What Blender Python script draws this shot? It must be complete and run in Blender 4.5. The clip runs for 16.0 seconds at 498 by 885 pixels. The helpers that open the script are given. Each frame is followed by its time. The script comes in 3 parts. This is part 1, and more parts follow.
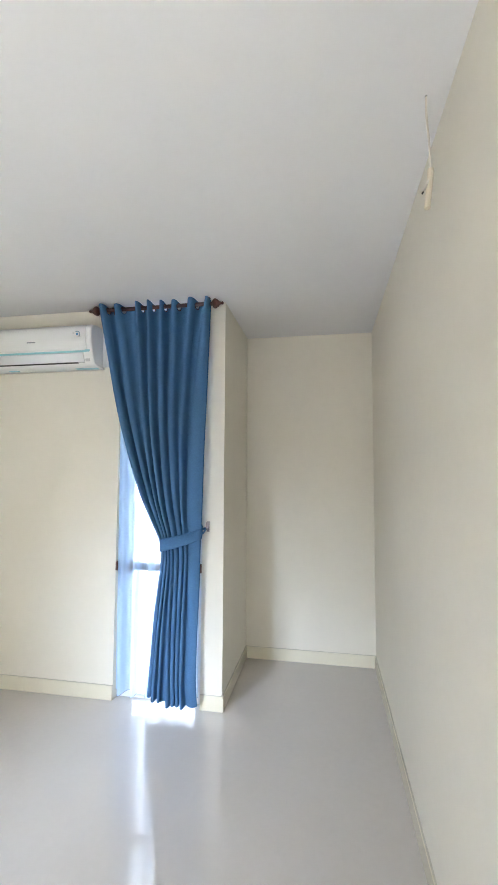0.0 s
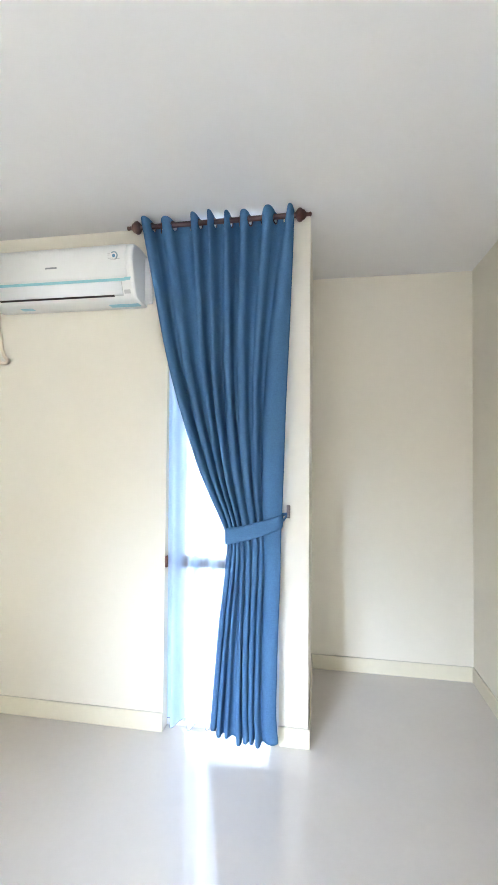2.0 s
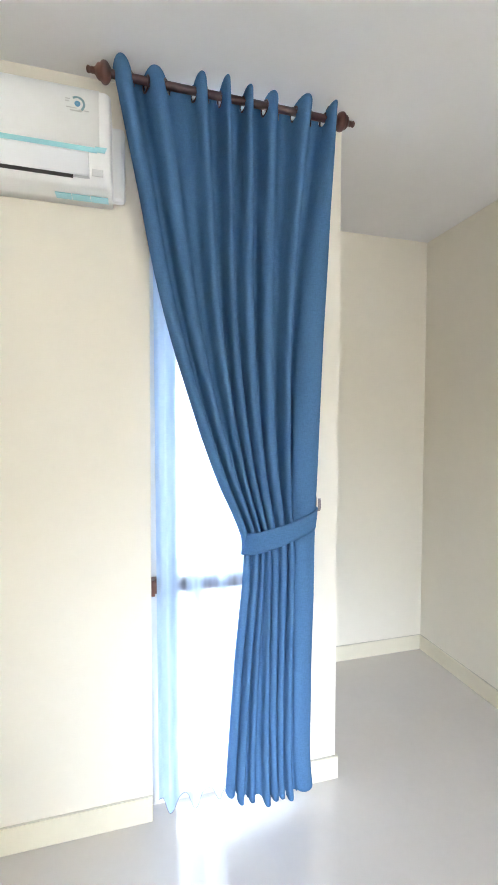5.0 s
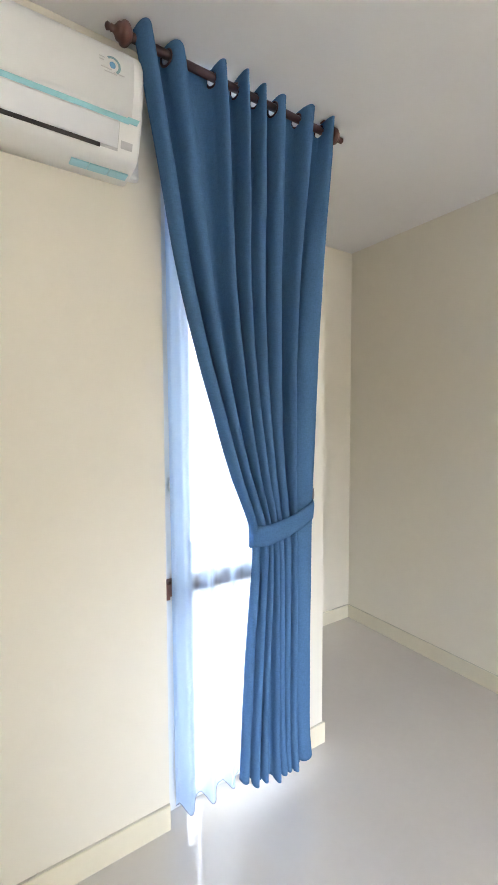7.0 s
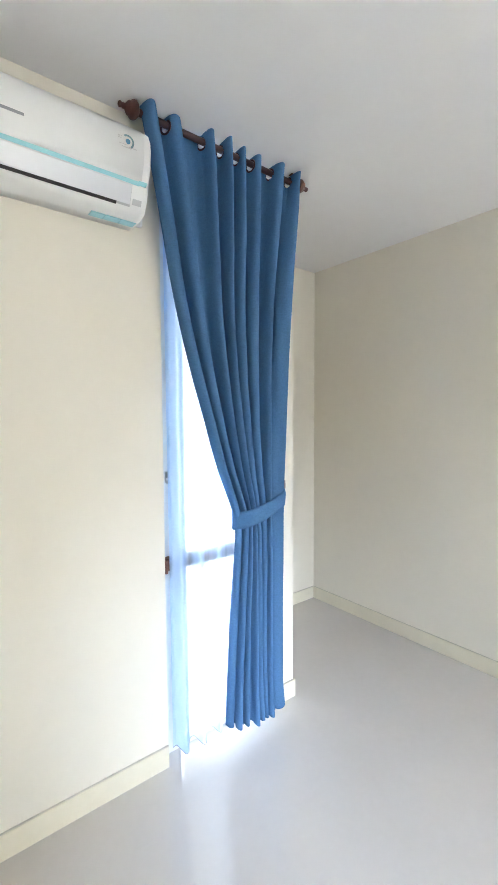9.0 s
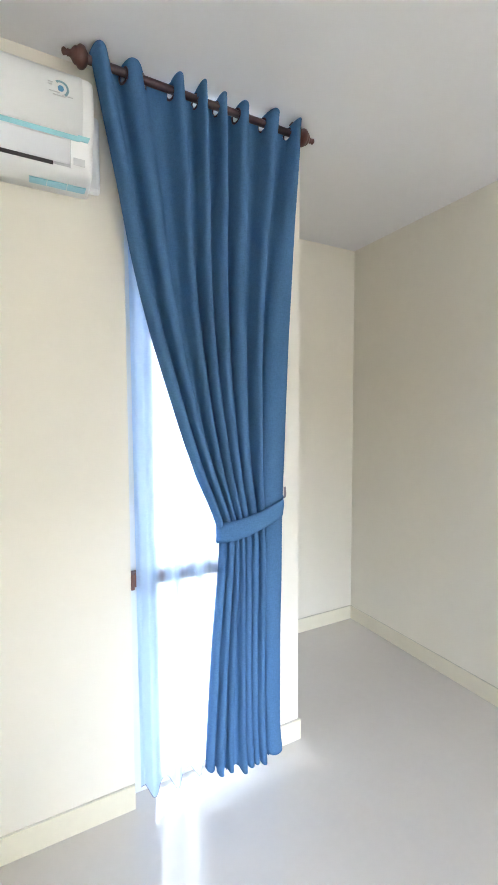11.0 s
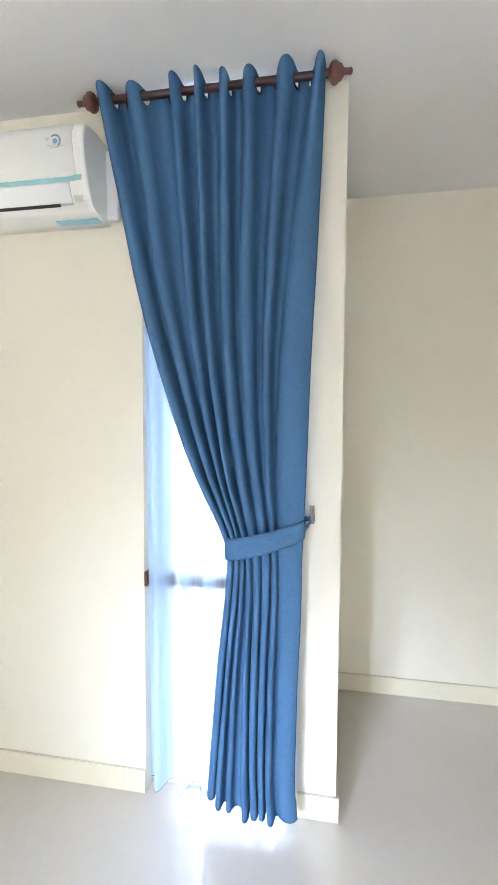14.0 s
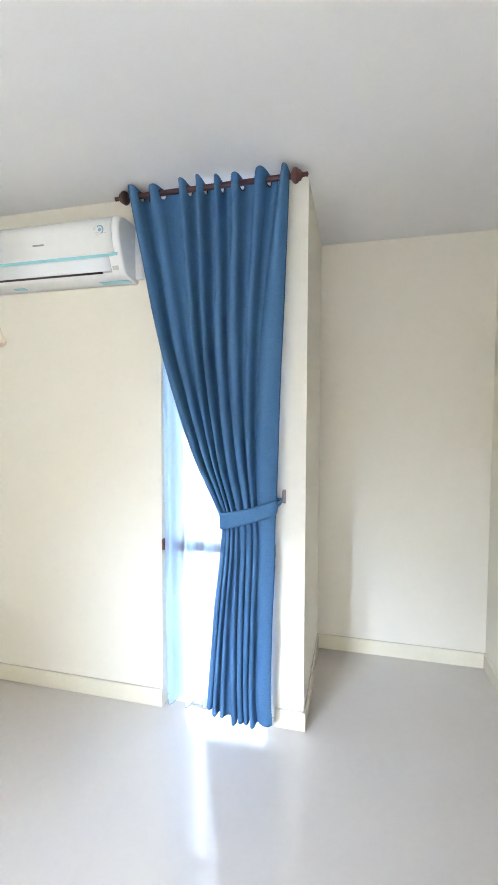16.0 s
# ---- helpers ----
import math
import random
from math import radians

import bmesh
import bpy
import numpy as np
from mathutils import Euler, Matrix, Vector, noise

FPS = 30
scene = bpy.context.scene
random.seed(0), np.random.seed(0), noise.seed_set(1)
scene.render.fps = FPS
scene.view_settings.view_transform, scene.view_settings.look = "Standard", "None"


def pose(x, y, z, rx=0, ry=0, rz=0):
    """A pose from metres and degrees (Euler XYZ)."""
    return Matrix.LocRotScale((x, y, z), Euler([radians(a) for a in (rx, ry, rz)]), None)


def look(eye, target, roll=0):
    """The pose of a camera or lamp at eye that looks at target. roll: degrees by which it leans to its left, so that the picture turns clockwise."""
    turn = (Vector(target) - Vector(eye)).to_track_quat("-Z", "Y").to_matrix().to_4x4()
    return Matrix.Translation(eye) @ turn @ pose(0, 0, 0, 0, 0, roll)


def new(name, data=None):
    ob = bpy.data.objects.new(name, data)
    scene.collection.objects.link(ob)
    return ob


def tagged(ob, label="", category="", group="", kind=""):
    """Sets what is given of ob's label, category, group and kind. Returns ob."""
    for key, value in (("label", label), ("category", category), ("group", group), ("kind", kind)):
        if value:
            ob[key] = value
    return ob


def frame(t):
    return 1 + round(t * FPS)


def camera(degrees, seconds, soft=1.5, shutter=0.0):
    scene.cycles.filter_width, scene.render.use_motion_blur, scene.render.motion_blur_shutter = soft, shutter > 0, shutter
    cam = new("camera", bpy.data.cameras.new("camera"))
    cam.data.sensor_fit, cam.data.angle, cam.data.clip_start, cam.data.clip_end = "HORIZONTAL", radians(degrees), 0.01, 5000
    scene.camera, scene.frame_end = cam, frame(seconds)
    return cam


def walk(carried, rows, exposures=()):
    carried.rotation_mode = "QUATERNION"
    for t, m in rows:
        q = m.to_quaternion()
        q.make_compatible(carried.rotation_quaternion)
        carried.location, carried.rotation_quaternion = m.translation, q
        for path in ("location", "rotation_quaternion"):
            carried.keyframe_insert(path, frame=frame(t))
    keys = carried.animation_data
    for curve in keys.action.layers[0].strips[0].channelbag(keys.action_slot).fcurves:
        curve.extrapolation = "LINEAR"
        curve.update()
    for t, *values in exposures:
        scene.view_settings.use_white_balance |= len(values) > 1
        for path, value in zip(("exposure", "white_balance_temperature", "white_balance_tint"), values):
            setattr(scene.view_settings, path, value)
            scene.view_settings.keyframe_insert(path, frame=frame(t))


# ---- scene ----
cam = camera(60.2, 16.0, soft=1.6)
PATH = [
    (0, (0.689, -2.856, 1.581), (0.333, -0.892, 1.713), 0.3),
    (0.5, (0.553, -2.668, 1.574), (0.181, -0.707, 1.705), 0.4),
    (1, (0.384, -2.517, 1.572), (0.014, -0.555, 1.689), 0.4),
    (1.5, (0.2, -2.385, 1.564), (-0.168, -0.421, 1.66), 0.4),
    (2, (0.053, -2.253, 1.505), (-0.272, -0.28, 1.555), 0.5),
    (2.5, (-0.087, -2.116, 1.513), (-0.301, -0.128, 1.525), 0.4),
    (3, (-0.234, -2.017, 1.511), (-0.327, -0.019, 1.488), 0.4),
    (3.5, (-0.408, -1.94, 1.505), (-0.349, 0.059, 1.456), 0.3),
    (4, (-0.548, -1.854, 1.5), (-0.337, 0.134, 1.439), 0.2),
    (4.5, (-0.7, -1.753, 1.522), (-0.334, 0.212, 1.454), 0.2),
    (7, (-1.375, -1.448, 1.549), (-0.269, 0.215, 1.432), -0.2),
    (7.5, (-1.502, -1.512, 1.569), (-0.312, 0.092, 1.45), -0.3),
    (8, (-1.582, -1.58, 1.573), (-0.359, -0.003, 1.452), -0.4),
    (8.5, (-1.622, -1.637, 1.569), (-0.388, -0.068, 1.45), -0.4),
    (9, (-1.633, -1.674, 1.567), (-0.392, -0.11, 1.447), -0.3),
    (11.5, (-0.936, -1.637, 1.543), (-0.191, 0.215, 1.421), -0.1),
    (12, (-0.741, -1.634, 1.558), (-0.239, 0.298, 1.431), -0.0),
    (12.5, (-0.551, -1.614, 1.555), (-0.303, 0.367, 1.433), 0.1),
    (13, (-0.403, -1.571, 1.551), (-0.38, 0.425, 1.431), 0.2),
    (13.5, (-0.234, -1.577, 1.572), (-0.407, 0.412, 1.449), 0.2),
    (14, (-0.081, -1.619, 1.568), (-0.407, 0.35, 1.451), 0.3),
    (14.5, (0.005, -1.716, 1.595), (-0.413, 0.236, 1.479), 0.3),
    (15, (0.08, -1.86, 1.586), (-0.387, 0.081, 1.475), 0.3),
    (15.5, (0.122, -1.999, 1.575), (-0.34, -0.055, 1.477), 0.2),
    (16, (0.229, -2.129, 1.582), (-0.245, -0.189, 1.482), 0.2),
]
walk(cam, [(t, look(eye, target, roll)) for t, eye, target, roll in PATH],
     exposures=[(0, -0.29, 6450, 10), (0.5, -0.22, 6420, 10), (1, -0.15, 6400, 10), (1.5, 0.05, 6420, 10), (2.5, 0.13, 6400, 10), (4.5, 0.14, 6500, 10), (7, -0.30, 7000, 12),
                (8, -0.16, 6630, 11), (9, -0.05, 6400, 10), (11.5, -0.03, 6600, 10), (13, -0.10, 6700, 11), (14.5, 0.14, 6470, 10), (16, 0.14, 6330, 10)])
# ---- light ----
world = bpy.data.worlds.new("sky")
scene.world = world
world.use_nodes = True
wn = world.node_tree.nodes
sky = wn.new("ShaderNodeTexSky")
sky.sky_type, sky.sun_disc = "NISHITA", False
sky.sun_elevation, sky.sun_rotation = radians(50), radians(200)
wn["Background"].inputs["Strength"].default_value = 0.12
world.node_tree.links.new(sky.outputs["Color"], wn["Background"].inputs["Color"])

REAR_Y, WEST_X, EAST_X, BACK_Y, CEIL = -6.4, -2.05, 1.07, 0.842, 2.757
# daylight from the open sky outside the narrow rear window
lamp = new("rear_window_daylight", bpy.data.lights.new("rear_window_daylight", "AREA"))
lamp.data.shape, lamp.data.size, lamp.data.size_y = "RECTANGLE", 2.6, 0.42
lamp.data.energy, lamp.data.color = 3200, (0.65, 0.77, 1.0)
lamp.matrix_world = look((-2.88, -8.8, 3.2), (1.5, -6.4, 3.0))
# added fill: steep daylight through an assumed, unseen side opening behind the walk
side = new("side_fill_daylight", bpy.data.lights.new("side_fill_daylight", "AREA"))
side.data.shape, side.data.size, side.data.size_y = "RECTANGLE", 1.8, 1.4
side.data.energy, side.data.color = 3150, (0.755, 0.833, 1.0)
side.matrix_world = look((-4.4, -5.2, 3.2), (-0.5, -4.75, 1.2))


# ---- materials ----
def material(name, color, rough=0.5, metal=0.0, spec=0.5, vary=0.05, scale=6.0, bump=0.0, bump_scale=200.0, coat=0.0):
    m = bpy.data.materials.new(name)
    m.use_nodes = True
    nt = m.node_tree
    b = nt.nodes["Principled BSDF"]
    b.inputs["Roughness"].default_value = rough
    b.inputs["Metallic"].default_value = metal
    b.inputs["Specular IOR Level"].default_value = spec
    b.inputs["Coat Weight"].default_value = coat
    b.inputs["Coat Roughness"].default_value = 0.12
    tc = nt.nodes.new("ShaderNodeTexCoord")
    n1 = nt.nodes.new("ShaderNodeTexNoise")
    n1.inputs["Scale"].default_value = scale
    n1.inputs["Detail"].default_value = 6
    n2 = nt.nodes.new("ShaderNodeTexNoise")
    n2.inputs["Scale"].default_value = scale * 11
    n2.inputs["Detail"].default_value = 3
    for n in (n1, n2):
        nt.links.new(tc.outputs["Object"], n.inputs["Vector"])
    add = nt.nodes.new("ShaderNodeMath")
    add.operation = "MULTIPLY_ADD"
    add.inputs[1].default_value = 0.45
    nt.links.new(n2.outputs["Fac"], add.inputs[0])
    nt.links.new(n1.outputs["Fac"], add.inputs[2])
    ramp = nt.nodes.new("ShaderNodeValToRGB")
    e = ramp.color_ramp.elements
    e[0].position, e[1].position = 0.45, 1.0
    e[0].color = (*[c * (1 - vary) for c in color], 1)
    e[1].color = (*[min(1, c * (1 + vary)) for c in color], 1)
    nt.links.new(add.outputs[0], ramp.inputs["Fac"])
    nt.links.new(ramp.outputs["Color"], b.inputs["Base Color"])
    if bump:
        n3 = nt.nodes.new("ShaderNodeTexNoise")
        n3.inputs["Scale"].default_value = bump_scale
        n3.inputs["Detail"].default_value = 4
        nt.links.new(tc.outputs["Object"], n3.inputs["Vector"])
        bp = nt.nodes.new("ShaderNodeBump")
        bp.inputs["Strength"].default_value = bump
        bp.inputs["Distance"].default_value = 0.002
        nt.links.new(n3.outputs["Fac"], bp.inputs["Height"])
        nt.links.new(bp.outputs["Normal"], b.inputs["Normal"])
    return m


PAINT = material("wall_paint", (0.812, 0.765, 0.65), 0.6, spec=0.25, vary=0.02, scale=1.5, bump=0.02, bump_scale=60)
CEILING = material("ceiling_paint", (0.82, 0.807, 0.785), 0.75, spec=0.2, vary=0.015, scale=1.2, bump=0.02, bump_scale=60)
TILE = material("polished_tile", (0.63, 0.587, 0.537), 0.010, spec=0.92, vary=0.03, scale=2.5)
SKIRT = material("skirting_tile", (0.79, 0.735, 0.58), 0.25, vary=0.03, scale=4)
GROUT = material("grout", (0.60, 0.56, 0.46), 0.8, vary=0.08, scale=20)
WOOD = material("stained_wood", (0.085, 0.028, 0.019), 0.45, vary=0.35, scale=30, bump=0.1, coat=0.2)
RODWOOD = material("dark_rod_wood", (0.050, 0.016, 0.017), 0.45, vary=0.3, scale=30, bump=0.1, coat=0.2)
BROWN = material("brown_frame", (0.13, 0.05, 0.035), 0.4, vary=0.15, scale=20)
WHITEFRAME = material("white_frame", (0.78, 0.80, 0.82), 0.35, vary=0.02)
BRONZE = material("bronze_ring", (0.07, 0.035, 0.04), 0.35, metal=0.7, vary=0.2, scale=40)
STEEL = material("dull_metal", (0.25, 0.22, 0.21), 0.35, metal=0.8, vary=0.15, scale=40)
PLASTIC = material("white_plastic", (0.82, 0.82, 0.79), 0.28, vary=0.015, scale=3)
FLAP = material("flap_plastic", (0.86, 0.87, 0.88), 0.22, vary=0.01, scale=3)
DARK = material("dark_gap", (0.02, 0.016, 0.014), 0.6, vary=0.2, scale=30)
PALETAPE = material("pale_film", (0.36, 0.68, 0.75), 0.3, vary=0.06, scale=25)
TAPE = material("blue_tape", (0.30, 0.62, 0.66), 0.35, vary=0.08, scale=25)
GREYLABEL_SHADE = material("grey_label_and_gap_shade", (0.55, 0.55, 0.54), 0.5, vary=0.05, scale=30)
PALELABEL = material("pale_label", (0.78, 0.775, 0.755), 0.4, vary=0.03, scale=30)
INK = material("grey_print", (0.30, 0.31, 0.32), 0.5, vary=0.05, scale=30)
FAINT = material("faint_print", (0.64, 0.62, 0.60), 0.5, vary=0.04, scale=30)
BLUEINK = material("blue_print", (0.12, 0.31, 0.50), 0.4, vary=0.05, scale=30)
TEALINK = material("teal_print", (0.22, 0.36, 0.38), 0.4, vary=0.05, scale=30)
CABLE = material("white_cable", (0.72, 0.66, 0.56), 0.45, vary=0.05, scale=30)
BEIGECABLE = material("beige_cable", (0.78, 0.68, 0.52), 0.5, vary=0.05, scale=30)
HEM = material("hem_thread", (0.13, 0.17, 0.27), 0.8, vary=0.1, scale=60)
GROUND = material("outdoor_paving", (0.5, 0.5, 0.48), 0.8, vary=0.12, scale=2)


def glass_material():
    m = bpy.data.materials.new("window_glass")
    m.use_nodes = True
    b = m.node_tree.nodes["Principled BSDF"]
    b.inputs["Base Color"].default_value = (0.95, 0.98, 1, 1)
    b.inputs["Roughness"].default_value = 0.0
    b.inputs["Transmission Weight"].default_value = 1.0
    b.inputs["IOR"].default_value = 1.45
    return m


def cloth_material(name, color, translucent, clear, weave, bump, slub=0.25):
    """Woven cloth: diffuse with some light let through, slubbed yarn both ways; a clear cloth is open where its mesh says so."""
    m = bpy.data.materials.new(name)
    m.use_nodes = True
    nt = m.node_tree
    nt.nodes.remove(nt.nodes["Principled BSDF"])
    out = nt.nodes["Material Output"]
    tc = nt.nodes.new("ShaderNodeTexCoord")
    fac = []
    for sx, sz in ((weave, weave * 0.12), (weave * 0.12, weave)):
        mp = nt.nodes.new("ShaderNodeMapping")
        mp.inputs["Scale"].default_value = (sx, sx, sz)
        n = nt.nodes.new("ShaderNodeTexNoise")
        n.inputs["Scale"].default_value = 1.0
        n.inputs["Detail"].default_value = 5
        nt.links.new(tc.outputs["Object"], mp.inputs["Vector"])
        nt.links.new(mp.outputs["Vector"], n.inputs["Vector"])
        fac.append(n)
    mix = nt.nodes.new("ShaderNodeMath")
    mix.operation = "ADD"
    for i, n in enumerate(fac):
        nt.links.new(n.outputs["Fac"], mix.inputs[i])
    ramp = nt.nodes.new("ShaderNodeValToRGB")
    e = ramp.color_ramp.elements
    e[0].position, e[1].position = 0.35, 0.72
    e[0].color = (*[c * (1 - slub) for c in color], 1)
    e[1].color = (*[min(1, c * (1 + slub)) for c in color], 1)
    half = nt.nodes.new("ShaderNodeMath")
    half.operation = "MULTIPLY"
    half.inputs[1].default_value = 0.5
    nt.links.new(mix.outputs[0], half.inputs[0])
    nt.links.new(half.outputs[0], ramp.inputs["Fac"])
    dif = nt.nodes.new("ShaderNodeBsdfDiffuse")
    tra = nt.nodes.new("ShaderNodeBsdfTranslucent")
    bp = nt.nodes.new("ShaderNodeBump")
    bp.inputs["Strength"].default_value = bump
    bp.inputs["Distance"].default_value = 0.001
    nt.links.new(half.outputs[0], bp.inputs["Height"])
    for s in (dif, tra):
        nt.links.new(ramp.outputs["Color"], s.inputs["Color"])
        nt.links.new(bp.outputs["Normal"], s.inputs["Normal"])
    ms = nt.nodes.new("ShaderNodeMixShader")
    ms.inputs[0].default_value = translucent
    nt.links.new(dif.outputs[0], ms.inputs[1])
    nt.links.new(tra.outputs[0], ms.inputs[2])
    if clear:
        tp = nt.nodes.new("ShaderNodeBsdfTransparent")
        m2 = nt.nodes.new("ShaderNodeMixShader")
        # the gathered voile is denser in some stretches than in others
        gather = nt.nodes.new("ShaderNodeAttribute")
        gather.attribute_name = "openness"
        nt.links.new(gather.outputs["Fac"], m2.inputs[0])
        nt.links.new(ms.outputs[0], m2.inputs[1])
        nt.links.new(tp.outputs[0], m2.inputs[2])
        ms = m2
    nt.links.new(ms.outputs[0], out.inputs["Surface"])
    return m


BLUE = cloth_material("blue_drape", (0.082, 0.185, 0.338), 0.07, False, 520, 0.3, 0.15)
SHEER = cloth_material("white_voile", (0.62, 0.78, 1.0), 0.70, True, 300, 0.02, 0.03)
GLASS = glass_material()


def glow_material(name, color, strength):
    m = bpy.data.materials.new(name)
    m.use_nodes = True
    b = m.node_tree.nodes["Principled BSDF"]
    b.inputs["Base Color"].default_value = (*color, 1)
    b.inputs["Emission Color"].default_value = (*color, 1)
    b.inputs["Emission Strength"].default_value = strength
    return m


OUTSIDE = glow_material("bright_daylight", (0.80, 0.88, 1.0), 10.0)


# ---- mesh helpers ----
def mesh_of(name, bm, mat, smooth=False):
    me = bpy.data.meshes.new(name)
    bmesh.ops.recalc_face_normals(bm, faces=bm.faces)
    bm.to_mesh(me)
    bm.free()
    if mat:
        me.materials.append(mat)
    if smooth:
        caps = set()
        for p in me.polygons:
            p.use_smooth = len(p.vertices) <= 4
            if len(p.vertices) > 4:
                caps.update(p.edge_keys)
        for e in me.edges:
            if tuple(sorted(e.vertices)) in caps:
                e.use_edge_sharp = True
    return me


def thing(name, bm, mat, label, category, kind="", group="", smooth=False):
    return tagged(new(name, mesh_of(name, bm, mat, smooth)), label, category, group, kind)


def empty(name, at, label, category, group="", kind=""):
    ob = new(name)
    ob.location = at
    ob.empty_display_size = 0.05
    return tagged(ob, label, category, group, kind)


def part(name, bm, mat, parent, label="", smooth=False):
    """A mesh given in world places, hung under its thing."""
    ob = new(name, mesh_of(name, bm, mat, smooth))
    ob.parent = parent
    up = Matrix.Translation(parent.location)
    if parent.parent:
        up = Matrix.Translation(parent.parent.location) @ up
    ob.matrix_parent_inverse = up.inverted()
    return tagged(ob, label)


def box(bm, x0, x1, y0, y1, z0, z1, bevel=0.0):
    r = bmesh.ops.create_cube(bm, size=1)
    bmesh.ops.transform(bm, matrix=Matrix.Translation(((x0 + x1) / 2, (y0 + y1) / 2, (z0 + z1) / 2))
                        @ Matrix.Diagonal((x1 - x0, y1 - y0, z1 - z0, 1)), verts=r["verts"])
    if bevel:
        edges = list({e for v in r["verts"] for e in v.link_edges})
        bmesh.ops.bevel(bm, geom=edges, offset=bevel, segments=2, affect="EDGES", profile=0.5)
    return bm


def boxes(*rows, bevel=0.0):
    bm = bmesh.new()
    for r in rows:
        box(bm, *r, bevel=bevel)
    return bm


def lathe(profile, m, seg=28):
    """Turns (along, radius) pairs round the local x axis, placed by m."""
    bm = bmesh.new()
    rings = []
    for a, r in profile:
        rings.append([bm.verts.new(m @ Vector((a, r * math.cos(2 * math.pi * i / seg), r * math.sin(2 * math.pi * i / seg))))
                      for i in range(seg)])
    for p, q in zip(rings, rings[1:]):
        for i in range(seg):
            bm.faces.new((p[i], p[(i + 1) % seg], q[(i + 1) % seg], q[i]))
    bm.faces.new(rings[0])
    bm.faces.new(rings[-1])
    return bm


def tube(points, radius, seg=10):
    """A round bar along a line of points."""
    bm = bmesh.new()
    pts = [Vector(p) for p in points]
    rings = []
    for i, p in enumerate(pts):
        d = (pts[min(i + 1, len(pts) - 1)] - pts[max(i - 1, 0)]).normalized()
        a = d.cross(Vector((0.13, 0.31, 0.94)) if abs(d.z) < 0.9 else Vector((1, 0.1, 0))).normalized()
        b = d.cross(a)
        rings.append([bm.verts.new(p + radius * (a * math.cos(2 * math.pi * k / seg) + b * math.sin(2 * math.pi * k / seg))) for k in range(seg)])
    for p, q in zip(rings, rings[1:]):
        for k in range(seg):
            bm.faces.new((p[k], p[(k + 1) % seg], q[(k + 1) % seg], q[k]))
    bm.faces.new(rings[0])
    bm.faces.new(rings[-1])
    return bm


def smooth_line(points, steps=8):
    """A Catmull-Rom curve through a few points."""
    p = [Vector(q) for q in points]
    p = [p[0] * 2 - p[1]] + p + [p[-1] * 2 - p[-2]]
    out = []
    for i in range(1, len(p) - 2):
        for k in range(steps):
            t = k / steps
            out.append(0.5 * (2 * p[i] + (p[i + 1] - p[i - 1]) * t + (2 * p[i - 1] - 5 * p[i] + 4 * p[i + 1] - p[i + 2]) * t * t
                              + (3 * p[i] - p[i - 1] - 3 * p[i + 1] + p[i + 2]) * t ** 3))
    return out + [p[-2]]


def curve_at(z, table):
    """A smooth value at z from (z, value) pairs that go down in z."""
    zs = [a for a, _ in table][::-1]
    vs = [b for _, b in table][::-1]
    if z <= zs[0]:
        return vs[0]
    if z >= zs[-1]:
        return vs[-1]
    i = max(k for k in range(len(zs)) if zs[k] <= z)
    i = min(i, len(zs) - 2)
    h = zs[i + 1] - zs[i]

    def slope(k):
        if k == 0 or k == len(zs) - 1:
            j = min(k, len(zs) - 2)
            return (vs[j + 1] - vs[j]) / (zs[j + 1] - zs[j])
        return (vs[k + 1] - vs[k - 1]) / (zs[k + 1] - zs[k - 1])
    t = (z - zs[i]) / h
    return ((2 * t ** 3 - 3 * t * t + 1) * vs[i] + (t ** 3 - 2 * t * t + t) * h * slope(i)
            + (3 * t * t - 2 * t ** 3) * vs[i + 1] + (t ** 3 - t * t) * h * slope(i + 1))


# ---- structure ----
JAMB_L, JAMB_R, HEAD, DEPTH = -0.777, -0.150, 2.74, 0.14
thing("floor", boxes((WEST_X - 0.15, EAST_X + 0.15, REAR_Y - 0.15, BACK_Y + 0.15, -0.12, 0.0)), TILE,
      "polished cream porcelain floor with mirror-like sheen", "floor", "structure")
thing("ceiling", boxes((WEST_X - 0.15, EAST_X + 0.15, REAR_Y - 0.15, BACK_Y + 0.15, CEIL, CEIL + 0.12)), CEILING,
      "plain matt white painted ceiling", "ceiling", "structure")
thing("wall_north", boxes((WEST_X - 0.15, JAMB_L, 0, DEPTH, 0, CEIL), (JAMB_L, JAMB_R, 0, DEPTH, HEAD, CEIL), (JAMB_R, 0, 0, DEPTH, 0, CEIL)),
      PAINT, "cream painted wall with a tall window opening", "wall", "structure")
thing("wall_recess_side", boxes((-0.14, 0, DEPTH, BACK_Y, 0, CEIL)), PAINT, "cream painted side wall of the recess", "wall", "structure")
thing("wall_recess_back", boxes((-0.14, EAST_X, BACK_Y, BACK_Y + 0.15, 0, CEIL)), PAINT, "cream painted back wall of the recess", "wall", "structure")
thing("wall_east", boxes((EAST_X, EAST_X + 0.15, REAR_Y - 0.15, BACK_Y + 0.15, 0, CEIL)), PAINT, "long plain cream painted wall", "wall", "structure")
# this opening is out of view, added to let the fill lamp in
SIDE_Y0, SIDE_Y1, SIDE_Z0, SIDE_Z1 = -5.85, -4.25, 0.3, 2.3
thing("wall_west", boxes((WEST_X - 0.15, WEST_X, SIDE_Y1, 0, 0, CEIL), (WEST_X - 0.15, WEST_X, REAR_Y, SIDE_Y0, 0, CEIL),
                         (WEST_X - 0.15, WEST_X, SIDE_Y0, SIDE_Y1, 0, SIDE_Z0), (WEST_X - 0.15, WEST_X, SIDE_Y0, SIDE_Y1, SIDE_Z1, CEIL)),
      PAINT, "plain cream painted wall with an unseen opening added for fill light", "wall", "structure")
REAR_X0, REAR_X1, REAR_Z0, REAR_Z1 = -1.93, -1.62, 0.05, 2.62
